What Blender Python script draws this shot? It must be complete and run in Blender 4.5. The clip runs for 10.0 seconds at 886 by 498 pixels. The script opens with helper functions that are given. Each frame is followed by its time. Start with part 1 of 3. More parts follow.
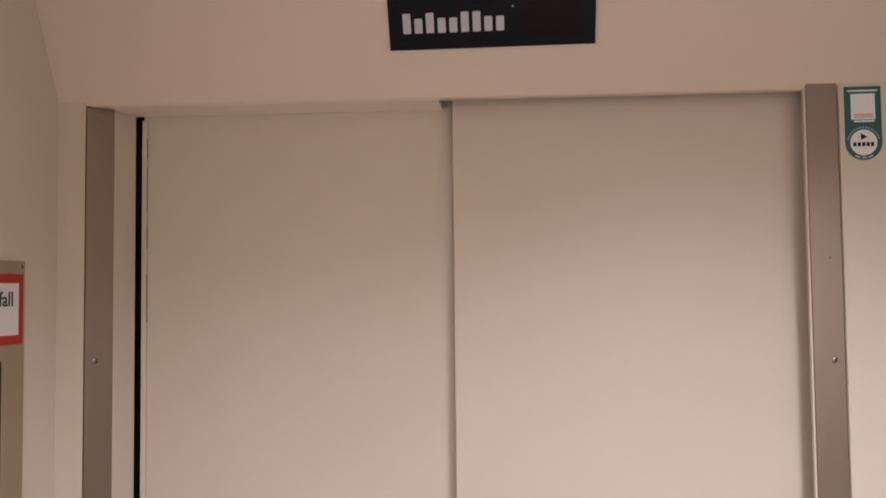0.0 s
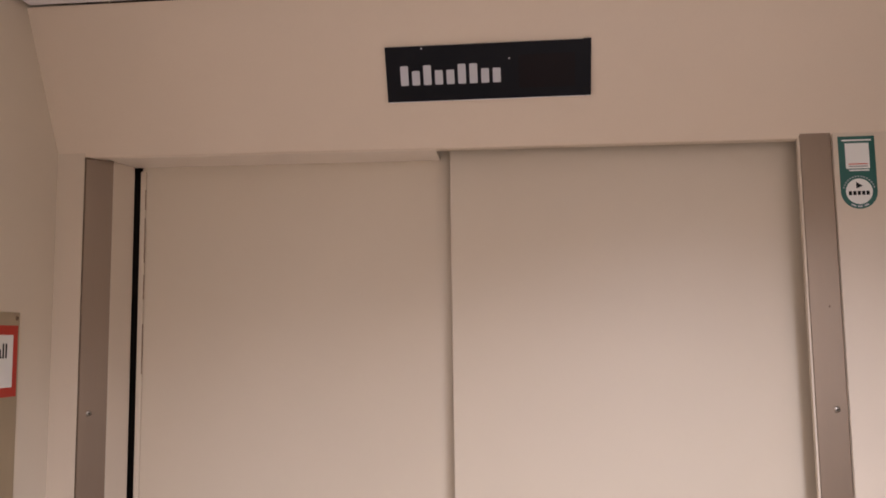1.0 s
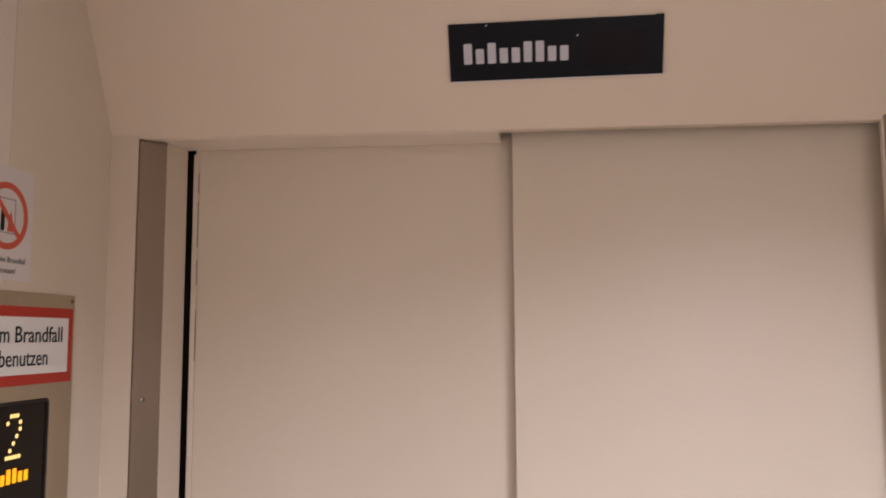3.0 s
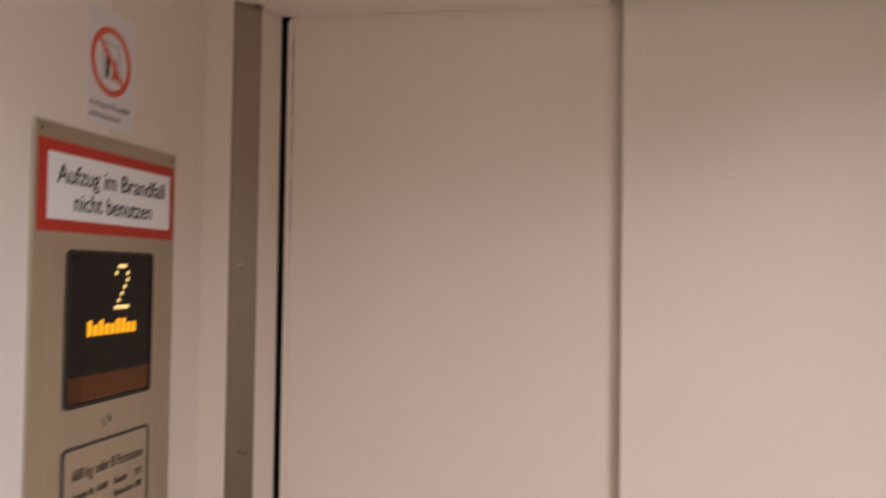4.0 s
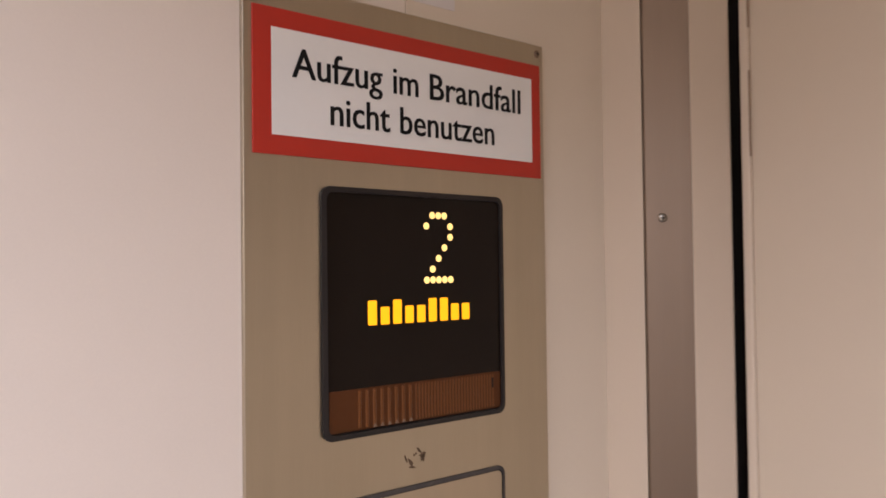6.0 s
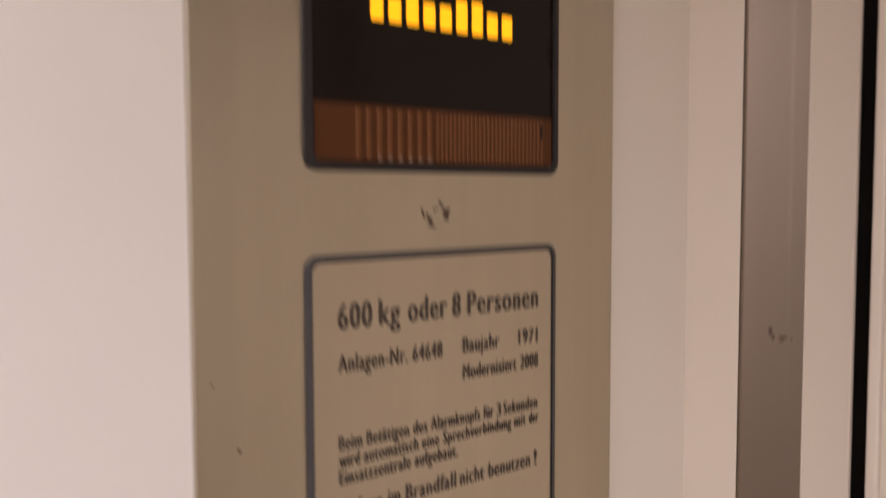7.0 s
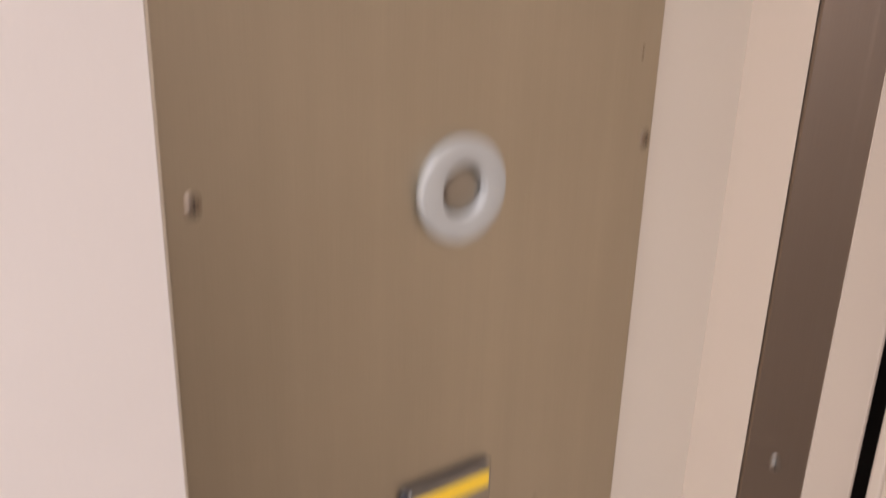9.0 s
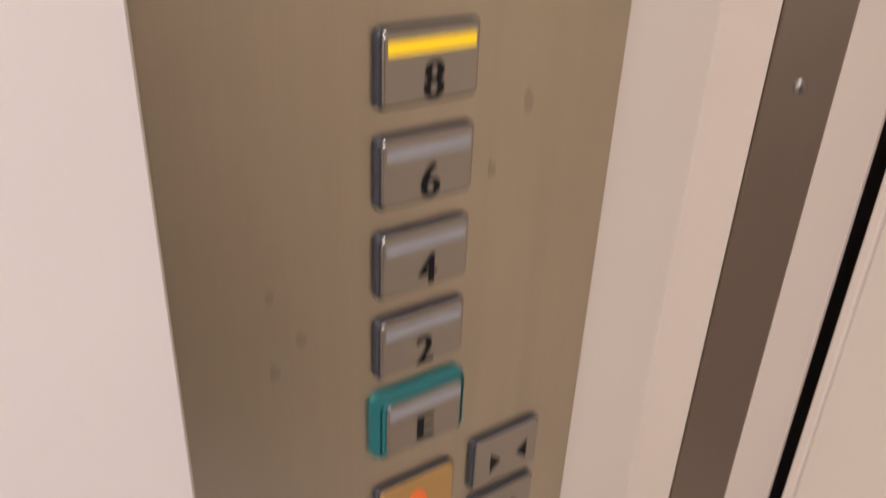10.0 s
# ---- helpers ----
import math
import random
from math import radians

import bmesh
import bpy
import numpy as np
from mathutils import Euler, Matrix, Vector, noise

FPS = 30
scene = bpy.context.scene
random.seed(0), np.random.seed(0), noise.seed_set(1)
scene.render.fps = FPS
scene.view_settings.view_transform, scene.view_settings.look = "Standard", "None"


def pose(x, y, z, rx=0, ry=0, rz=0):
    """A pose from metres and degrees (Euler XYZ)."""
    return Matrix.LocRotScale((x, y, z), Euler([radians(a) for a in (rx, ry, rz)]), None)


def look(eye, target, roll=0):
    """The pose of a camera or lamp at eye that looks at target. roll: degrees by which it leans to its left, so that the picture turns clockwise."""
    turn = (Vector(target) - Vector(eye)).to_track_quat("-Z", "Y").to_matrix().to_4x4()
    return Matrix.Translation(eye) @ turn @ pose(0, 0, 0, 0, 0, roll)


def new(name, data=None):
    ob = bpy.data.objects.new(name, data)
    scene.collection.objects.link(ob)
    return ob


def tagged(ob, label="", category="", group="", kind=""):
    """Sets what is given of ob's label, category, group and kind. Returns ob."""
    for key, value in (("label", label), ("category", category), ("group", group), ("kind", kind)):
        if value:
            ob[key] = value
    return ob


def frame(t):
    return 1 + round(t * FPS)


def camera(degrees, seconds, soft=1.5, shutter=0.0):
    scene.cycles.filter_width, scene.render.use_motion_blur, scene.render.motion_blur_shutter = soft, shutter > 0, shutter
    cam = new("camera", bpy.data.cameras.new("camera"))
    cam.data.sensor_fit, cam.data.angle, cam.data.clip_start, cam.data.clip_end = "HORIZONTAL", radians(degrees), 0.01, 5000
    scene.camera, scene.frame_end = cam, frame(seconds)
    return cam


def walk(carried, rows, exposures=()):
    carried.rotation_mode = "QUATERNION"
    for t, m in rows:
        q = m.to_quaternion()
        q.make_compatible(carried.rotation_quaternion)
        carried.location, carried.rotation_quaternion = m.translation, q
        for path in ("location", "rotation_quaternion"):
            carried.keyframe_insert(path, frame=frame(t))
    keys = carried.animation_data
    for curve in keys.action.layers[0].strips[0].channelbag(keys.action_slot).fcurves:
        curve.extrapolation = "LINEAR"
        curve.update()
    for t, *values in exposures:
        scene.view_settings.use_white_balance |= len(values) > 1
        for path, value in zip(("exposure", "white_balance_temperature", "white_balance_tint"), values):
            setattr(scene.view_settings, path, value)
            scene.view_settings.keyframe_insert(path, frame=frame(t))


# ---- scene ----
cam = camera(56.0, 10.0, soft=1.6, shutter=0.7)
PATH = [
    (0, (-0.087, 0.058, 1.778), (-0.272, 2.047, 1.874), -0.6),
    (0.5, (-0.091, 0.057, 1.778), (-0.254, 2.044, 1.934), -0.7),
    (1, (-0.088, 0.06, 1.779), (-0.264, 2.041, 1.992), -0.8),
    (1.5, (-0.09, 0.07, 1.765), (-0.296, 2.044, 2.008), -0.6),
    (2, (-0.102, 0.075, 1.774), (-0.33, 2.049, 1.997), -0.7),
    (2.2, (-0.103, 0.080, 1.776), (-0.339, 2.053, 1.999), -0.6),
    (3.3, (-0.153, 0.097, 1.757), (-0.392, 2.072, 1.961), -0.2),
    (3.5, (-0.168, 0.109, 1.739), (-0.419, 2.083, 1.932), -0.1),
    (3.9, (-0.177, 0.113, 1.7), (-0.53, 2.08, 1.771), 0.6),
    (4, (-0.186, 0.116, 1.695), (-0.556, 2.081, 1.752), 0.8),
    (4.5, (-0.226, 0.15, 1.661), (-0.852, 2.049, 1.646), 0.7),
    (5, (-0.241, 0.266, 1.661), (-1.281, 1.974, 1.639), 0.2),
    (5.2, (-0.242, 0.337, 1.67), (-1.43, 1.946, 1.646), 0.3),
    (6.3, (-0.265, 0.52, 1.659), (-1.803, 1.797, 1.706), -0.8),
    (6.5, (-0.289, 0.531, 1.638), (-1.838, 1.796, 1.653), -0.8),
    (7, (-0.343, 0.584, 1.566), (-1.908, 1.822, 1.441), -0.2),
    (7.5, (-0.371, 0.621, 1.538), (-1.953, 1.832, 1.357), 1.2),
    (8, (-0.381, 0.626, 1.533), (-1.96, 1.836, 1.325), 1.9),
    (8.5, (-0.387, 0.624, 1.5), (-1.942, 1.849, 1.21), 1.8),
    (8.6, (-0.37, 0.626, 1.478), (-1.975, 1.769, 1.134), 1.0),
    (8.8, (-0.383, 0.618, 1.43), (-1.931, 1.773, 0.911), 1.5),
    (9, (-0.380, 0.617, 1.382), (-1.889, 1.753, 0.726), 1.7),
    (9.3, (-0.361, 0.626, 1.341), (-1.872, 1.695, 0.584), 1.5),
    (9.5, (-0.353, 0.632, 1.316), (-1.86, 1.664, 0.501), 1.3),
    (9.8, (-0.36, 0.627, 1.272), (-1.815, 1.676, 0.387), 2.4),
    (10, (-0.356, 0.626, 1.251), (-1.785, 1.647, 0.295), 2.6),
]
walk(cam, [(t, look(eye, target, roll)) for t, eye, target, roll in PATH],
     exposures=[(0, -0.16), (1.5, -0.06), (3.5, -0.16), (4.0, -0.25), (4.5, -0.23), (5.2, -0.12), (6.3, 0.04), (8.0, -0.01), (9.0, 0.12), (9.5, 0.12), (10, 0.16)])

# ---- world and light ----
LEFT, RIGHT, FRONT, BACK, TOP = -0.623, 0.480, 0.979, -0.450, 2.150   # faces of the lift car
world = bpy.data.worlds.new("world")
world.use_nodes = True
world.node_tree.nodes["Background"].inputs[0].default_value = (0.5, 0.45, 0.4, 1)
world.node_tree.nodes["Background"].inputs[1].default_value = 0.08
scene.world = world


def ceiling_lamp(x, y, power, size_x, size_y, colour):
    lamp = bpy.data.lights.new("ceiling_lamp_light", "AREA")
    lamp.shape, lamp.size, lamp.size_y = "RECTANGLE", size_x, size_y
    lamp.energy, lamp.color = power, colour
    lamp.spread = radians(LAMP_SPREAD)
    ob = new("ceiling_lamp_light", lamp)
    ob.matrix_world = look((x, y, TOP - 0.012), (x, y, 0))
    return ob


LAMP_SPREAD = 150
LAMP_W, LAMP_D = 0.14, 0.50
LAMPS = ((0.28, 0.0, 18.7), (-0.40, 0.0, 2.4))      # x, y and power of the two ceiling lights; the weak one is added fill
for lamp_x, lamp_y, power in LAMPS:
    ceiling_lamp(lamp_x, lamp_y, power, LAMP_W * 0.9, LAMP_D * 0.9, (0.98, 1.0, 1.23))


# ---- materials ----
def material(name, colour, rough=0.5, metal=0.0, grain=60.0, vary=0.06, bump=0.0, stain=0.0, stretch=(1, 1, 1), emit=None, coat=0.0, rough_vary=0.0, streak=0.0, brushed=0.0):
    """Two scales of variation: fine grain and broad stains, with relief from the grain."""
    m = bpy.data.materials.new(name)
    m.use_nodes = True
    nt = m.node_tree
    n, link = nt.nodes, nt.links.new
    b = n["Principled BSDF"]
    b.inputs["Roughness"].default_value, b.inputs["Metallic"].default_value = rough, metal
    b.inputs["Coat Weight"].default_value = coat
    b.inputs["Coat Roughness"].default_value = 0.05
    co = n.new("ShaderNodeTexCoord")
    mp = n.new("ShaderNodeMapping")
    mp.inputs["Scale"].default_value = stretch
    link(co.outputs["Object"], mp.inputs["Vector"])
    fine = n.new("ShaderNodeTexNoise")
    fine.inputs["Scale"].default_value, fine.inputs["Detail"].default_value = grain, 3
    link(mp.outputs["Vector"], fine.inputs["Vector"])
    broad = n.new("ShaderNodeTexNoise")
    broad.inputs["Scale"].default_value, broad.inputs["Detail"].default_value = 9.0, 5
    link(co.outputs["Object"], broad.inputs["Vector"])
    add = n.new("ShaderNodeMath")
    add.operation = "MULTIPLY_ADD"
    link(fine.outputs["Fac"], add.inputs[0])
    add.inputs[1].default_value, add.inputs[2].default_value = vary, 1 - vary / 2 - stain / 2
    add2 = n.new("ShaderNodeMath")
    add2.operation = "MULTIPLY_ADD"
    link(broad.outputs["Fac"], add2.inputs[0])
    add2.inputs[1].default_value = stain
    link(add.outputs[0], add2.inputs[2])
    tone = add2
    if streak:
        mp2 = n.new("ShaderNodeMapping")
        mp2.inputs["Scale"].default_value = (70, 1.6, 70) if stretch[1] < 1 else (70, 70, 1.6)
        link(co.outputs["Object"], mp2.inputs["Vector"])
        band = n.new("ShaderNodeTexNoise")
        band.inputs["Scale"].default_value, band.inputs["Detail"].default_value = 1.0, 4
        link(mp2.outputs["Vector"], band.inputs["Vector"])
        shift = n.new("ShaderNodeMath")
        shift.operation = "MULTIPLY_ADD"
        link(band.outputs["Fac"], shift.inputs[0])
        shift.inputs[1].default_value, shift.inputs[2].default_value = streak, 1 - streak / 2
        tone = n.new("ShaderNodeMath")
        tone.operation = "MULTIPLY"
        link(add2.outputs[0], tone.inputs[0])
        link(shift.outputs[0], tone.inputs[1])
    mix = n.new("ShaderNodeVectorMath")
    mix.operation = "SCALE"
    mix.inputs[0].default_value = colour
    link(tone.outputs[0], mix.inputs["Scale"])
    link(mix.outputs[0], b.inputs["Base Color"])
    if rough_vary:
        r = n.new("ShaderNodeMath")
        r.operation = "MULTIPLY_ADD"
        link(broad.outputs["Fac"], r.inputs[0])
        r.inputs[1].default_value, r.inputs[2].default_value = rough_vary, rough - rough_vary / 2
        link(r.outputs[0], b.inputs["Roughness"])
    if bump:
        bp = n.new("ShaderNodeBump")
        bp.inputs["Strength"].default_value, bp.inputs["Distance"].default_value = bump, 0.0006
        link(fine.outputs["Fac"], bp.inputs["Height"])
        link(bp.outputs[0], b.inputs["Normal"])
    if brushed:
        # grain along the plate's height spreads reflections sideways
        across = n.new("ShaderNodeVectorTransform")
        across.vector_type, across.convert_from, across.convert_to = "VECTOR", "OBJECT", "WORLD"
        across.inputs[0].default_value = (1, 0, 0)
        link(across.outputs[0], b.inputs["Tangent"])
        b.inputs["Anisotropic"].default_value = brushed
    if emit:
        b.inputs["Emission Color"].default_value = (*colour, 1)
        b.inputs["Emission Strength"].default_value = emit
    return m


CREAM = (0.752, 0.668, 0.572)
M_WALL = material("cream_wall_laminate", CREAM, 0.48, grain=900, vary=0.05, bump=0.06, stain=0.07, rough_vary=0.12)
# Same wall nearer the door, with the warmer light there in its colour.
M_WARMWALL = material("cream_wall_warm_light", (0.705, 0.617, 0.490), 0.45, grain=900, vary=0.05, bump=0.06, stain=0.07, rough_vary=0.12)
# Darker, yellower cream: the warm, weaker light beside the door is painted in.
M_RETURN = material("cream_return_warm_light", (0.635, 0.533, 0.412), 0.42, grain=900, vary=0.05, bump=0.06, stain=0.07, rough_vary=0.12)
# For the unseen east wall: dark brown chosen to weaken light from that side.
M_EAST = material("brown_unseen_side", (0.21, 0.162, 0.118), 0.45, grain=500, vary=0.10, bump=0.05, stain=0.10, rough_vary=0.12)
M_HEAD = material("cream_lintel_paint", (0.712, 0.588, 0.452), 0.45, grain=700, vary=0.05, bump=0.08, stain=0.06, rough_vary=0.12)
# Near-white: bounced light on the soffit is put into its colour.
M_SOFFIT = material("soffit_paint_brightened", (0.90, 0.785, 0.655), 0.40, grain=700, vary=0.05, bump=0.06, stain=0.05)
M_DOOR = material("cream_door_paint", (0.625, 0.530, 0.406), 0.31, grain=1100, vary=0.05, bump=0.10, stain=0.06, rough_vary=0.1)
M_CEIL = material("white_ceiling_panel", (0.87, 0.84, 0.85), 0.5, grain=500, vary=0.04, bump=0.05, stain=0.04)
# Floor is out of view; kept pale to throw light up at the soffit.
M_FLOOR = material("pale_grey_floor", (0.46, 0.42, 0.37), 0.6, grain=300, vary=0.3, bump=0.3, stain=0.3)
M_STEEL = material("brushed_steel", (0.40, 0.33, 0.27), 0.34, 1.0, grain=160, vary=0.09, bump=0.05, stain=0.12, stretch=(14, 14, 0.25), rough_vary=0.14)
M_JAMB = material("dull_jamb_steel", (0.300, 0.232, 0.174), 0.48, 1.0, grain=160, vary=0.10, bump=0.05, stain=0.07, stretch=(14, 0.25, 14), rough_vary=0.06, streak=0.08)
M_PANEL = material("brushed_panel_steel", (0.505, 0.449, 0.347), 0.31, 1.0, grain=160, vary=0.09, bump=0.03, stain=0.22, stretch=(14, 0.25, 14), rough_vary=0.08, streak=0.16, brushed=0.6)
M_PLATE = material("fine_steel_plate", (0.525, 0.458, 0.354), 0.36, 1.0, grain=220, vary=0.07, bump=0.04, stain=0.24, stretch=(14, 0.25, 14), rough_vary=0.12, streak=0.16)
M_CAP = material("button_steel", (0.375, 0.345, 0.295), 0.34, 1.0, grain=260, vary=0.08, bump=0.04, stain=0.10, rough_vary=0.1)
M_CHROME = material("polished_chrome", (0.78, 0.77, 0.75), 0.10, 1.0, grain=200, vary=0.04)
M_RINGPL = material("pale_grey_ring", (0.47, 0.46, 0.41), 0.35, 0.0, grain=200, vary=0.04, coat=0.2)
M_DARKPL = material("dark_grey_plastic", (0.058, 0.051, 0.046), 0.5, grain=400, vary=0.15, bump=0.1)
M_BODYPL = material("grey_button_body", (0.045, 0.043, 0.045), 0.38, grain=400, vary=0.12, bump=0.1)
M_BAR = material("grey_light_bar", (0.30, 0.29, 0.275), 0.3, grain=300, vary=0.05)
M_BARLIT = material("lit_yellow_bar", (0.85, 0.53, 0.008), 0.4, grain=300, vary=0.05, emit=0.38)
M_GLASS = material("dark_tinted_glass", (0.010, 0.006, 0.004), 0.14, grain=60, vary=0.2)
M_GLASS.node_tree.nodes["Principled BSDF"].inputs["IOR"].default_value = 1.25
M_BEZEL = material("black_bezel_plastic", (0.025, 0.021, 0.019), 0.40, grain=400, vary=0.15, bump=0.1)
M_GRILLE = material("brown_grille", (0.085, 0.028, 0.008), 0.40, grain=300, vary=0.15)
M_RIB = material("brown_grille_rib", (0.140, 0.050, 0.014), 0.30, grain=300, vary=0.2)
M_RIBGLINT = material("pale_rib_glint", (0.22, 0.14, 0.09), 0.2, grain=300, vary=0.2)
M_LED = material("amber_led", (1.0, 0.70, 0.24), 0.4, emit=1.0)
M_AMBER = material("amber_lit_mark", (1.0, 0.42, 0.004), 0.4, emit=1.0)
M_RED = material("red_sign_print", (0.45, 0.024, 0.011), 0.45, grain=300, vary=0.06, stain=0.08)
M_WHITE = material("white_sign_print", (0.80, 0.785, 0.735), 0.4, grain=300, vary=0.03, stain=0.05)
M_PAPER = material("white_sticker_film", (0.70, 0.655, 0.62), 0.4, grain=300, vary=0.03, stain=0.04)
M_RINGRED = material("red_ring_print", (0.62, 0.10, 0.055), 0.45, grain=300, vary=0.05)
M_INK = material("black_ink", (0.011, 0.011, 0.011), 0.5, grain=300, vary=0.2)
M_ETCH = material("etched_dark_fill", (0.076, 0.056, 0.039), 0.75, grain=400, vary=0.25)
M_PRINT = material("dark_small_print", (0.07, 0.068, 0.066), 0.6, grain=300, vary=0.1)
M_GREYINK = material("grey_ink", (0.30, 0.29, 0.29), 0.5, grain=300, vary=0.1)
M_BLACK = material("black_acrylic", (0.004, 0.004, 0.0065), 0.25, grain=200, vary=0.2, stain=0.15)
M_WINDOW = material("dark_red_window", (0.006, 0.002, 0.0025), 0.2, grain=200, vary=0.2)
M_LOGO = material("pale_grey_print", (0.52, 0.51, 0.53), 0.45, grain=300, vary=0.06)
M_TEAL = material("teal_plastic", (0.016, 0.135, 0.122), 0.35, grain=300, vary=0.08, stain=0.1)
M_ORANGE = material("orange_print", (0.95, 0.17, 0.02), 0.4, grain=300, vary=0.05)
M_YELLOWCAP = material("amber_button_face", (0.50, 0.30, 0.10), 0.32, 0.5, grain=300, vary=0.08, stain=0.1)
M_GREEN = material("dark_green_print", (0.018, 0.105, 0.085), 0.4, grain=300, vary=0.06)
# Black in place of the shade behind the doors and above the ceiling.
M_VOID = material("black_void_shade", (0.020, 0.014, 0.011), 0.85, grain=300, vary=0.3)
M_BLUE = material("dark_blue_paint", (0.010, 0.022, 0.085), 0.25, grain=300, vary=0.1)
M_SCUFF = material("brown_scuff", (0.125, 0.085, 0.055), 0.85, grain=500, vary=0.4)
M_SPECK = material("soft_brown_smudge", (0.425, 0.362, 0.278), 0.42, 1.0, grain=900, vary=0.3)
M_WORN = material("worn_brown_edge", (0.34, 0.25, 0.18), 0.7, grain=500, vary=0.4)
M_DIFF = material("lamp_diffuser", (1.0, 0.95, 0.92), 0.5, emit=2.0)


for m, level in ((M_BEZEL, 0.2), (M_DARKPL, 0.35), (M_GRILLE, 0.15), (M_RIB, 0.2), (M_SCUFF, 0.1), (M_ETCH, 0.15), (M_INK, 0.12), (M_WORN, 0.15), (M_BODYPL, 0.35), (M_BLACK, 0.12), (M_WINDOW, 0.12)):
    m.node_tree.nodes["Principled BSDF"].inputs["Specular IOR Level"].default_value = level


# ---- mesh helpers ----
def plane(x, y, z, facing):
    """Local u to the right, v up, w out of a surface that faces 'side' (+x), 'front' (-y) or 'slope' (down and -y)."""
    if facing == "side":
        u, v, w = Vector((0, 1, 0)), Vector((0, 0, 1)), Vector((1, 0, 0))
    elif facing == "front":
        u, v, w = Vector((1, 0, 0)), Vector((0, 0, 1)), Vector((0, -1, 0))
    else:
        u, v = Vector((1, 0, 0)), Vector((0, -0.0748, 0.1592)).normalized()
        w = u.cross(v)
    m = Matrix((u, v, w)).transposed().to_4x4()
    m.translation = (x, y, z)
    return m


def mesh_of(name, bm, mat):
    bmesh.ops.recalc_face_normals(bm, faces=bm.faces)
    me = bpy.data.meshes.new(name)
    bm.to_mesh(me)
    bm.free()
    me.materials.append(mat)
    return me


def part(name, bm, mat, parent, label="", m=None):
    me = mesh_of(name, bm, mat) if isinstance(bm, bmesh.types.BMesh) else bm
    ob = new(name, me)
    ob.parent = parent
    if m is not None:
        ob.matrix_basis = m
    return tagged(ob, label) if label else ob


def thing(name, m, label, category, group="", kind=""):
    ob = new(name)
    ob.empty_display_size = 0.03
    ob.matrix_basis = m
    return tagged(ob, label, category, group, kind)


def single(name, bm, mat, m, label, category, group="", kind=""):
    ob = new(name, mesh_of(name, bm, mat))
    ob.matrix_basis = m
    return tagged(ob, label, category, group, kind)


def rrect(u0, u1, v0, v1, r=0.0, n=6):
    if r <= 0:
        return [(u0, v0), (u1, v0), (u1, v1), (u0, v1)]
    pts = []
    for cu, cv, a in ((u1 - r, v0 + r, -90), (u1 - r, v1 - r, 0), (u0 + r, v1 - r, 90), (u0 + r, v0 + r, 180)):
        for k in range(n + 1):
            t = radians(a + 90 * k / n)
            pts.append((cu + r * math.cos(t), cv + r * math.sin(t)))
    return pts


def disc(cu, cv, r, n=36):
    return [(cu + r * math.cos(2 * math.pi * k / n), cv + r * math.sin(2 * math.pi * k / n)) for k in range(n)]


def ring_verts(bm, pts, w):
    return [bm.verts.new((p[0], p[1], w)) for p in pts]


def bridge(bm, a, b):
    for k in range(len(a)):
        j = (k + 1) % len(a)
        bm.faces.new((a[k], a[j], b[j], b[k]))


def slab(u0, u1, v0, v1, w0, w1, r=0.0, bev=0.0, bm=None, n=6):
    """A plate with rounded corners and a bevelled front edge."""
    bm = bm or bmesh.new()
    if r <= 0 and bev > 0:
        r = bev * 0.6
    low = ring_verts(bm, rrect(u0, u1, v0, v1, r, n), w0)
    rings = [low]
    if bev > 0:
        for k in range(4):
            t = math.pi / 2 * k / 3
            d = bev * (1 - math.cos(t))
            rings.append(ring_verts(bm, rrect(u0 + d, u1 - d, v0 + d, v1 - d, max(r - d, 0.00005), n), w1 - bev + bev * math.sin(t)))
    else:
        rings.append(ring_verts(bm, rrect(u0, u1, v0, v1, r, n), w1))
    for a, b in zip(rings, rings[1:]):
        bridge(bm, a, b)
    bm.faces.new(list(reversed(low)))
    bm.faces.new(rings[-1])
    return bm


def prism(pts, w0, w1, bm=None):
    bm = bm or bmesh.new()
    a, b = ring_verts(bm, pts, w0), ring_verts(bm, pts, w1)
    bridge(bm, a, b)
    bm.faces.new(list(reversed(a)))
    bm.faces.new(b)
    return bm


def frame_ring(outer, inner, w0, w1, lip=0.0, bm=None):
    """A flat frame between two outlines of as many points."""
    bm = bm or bmesh.new()
    o0, o1 = ring_verts(bm, outer, w0), ring_verts(bm, outer, w1 - lip)
    i1, i0 = ring_verts(bm, inner, w1), ring_verts(bm, inner, w0)
    for a, b in ((o0, o1), (o1, i1), (i1, i0), (i0, o0)):
        bridge(bm, a, b)
    return bm


def box(x0, x1, y0, y1, z0, z1, bev=0.0, seg=2):
    bm = bmesh.new()
    bmesh.ops.create_cube(bm, size=1.0)
    for v in bm.verts:
        v.co = Vector(((x0 + x1) / 2 + v.co.x * (x1 - x0), (y0 + y1) / 2 + v.co.y * (y1 - y0), (z0 + z1) / 2 + v.co.z * (z1 - z0)))
    if bev:
        bmesh.ops.bevel(bm, geom=bm.edges[:], offset=bev, segments=seg, affect="EDGES", profile=0.5)
    return bm


def extruded(profile, axis, a, b, bev=0.0):
    """A profile carried along x ('x': points y, z) or along z ('z': points x, y)."""
    bm = bmesh.new()
    def co(p, t):
        return (t, p[0], p[1]) if axis == "x" else (p[0], p[1], t)
    r0 = [bm.verts.new(co(p, a)) for p in profile]
    r1 = [bm.verts.new(co(p, b)) for p in profile]
    bridge(bm, r0, r1)
    bm.faces.new(list(reversed(r0)))
    bm.faces.new(r1)
    return bm


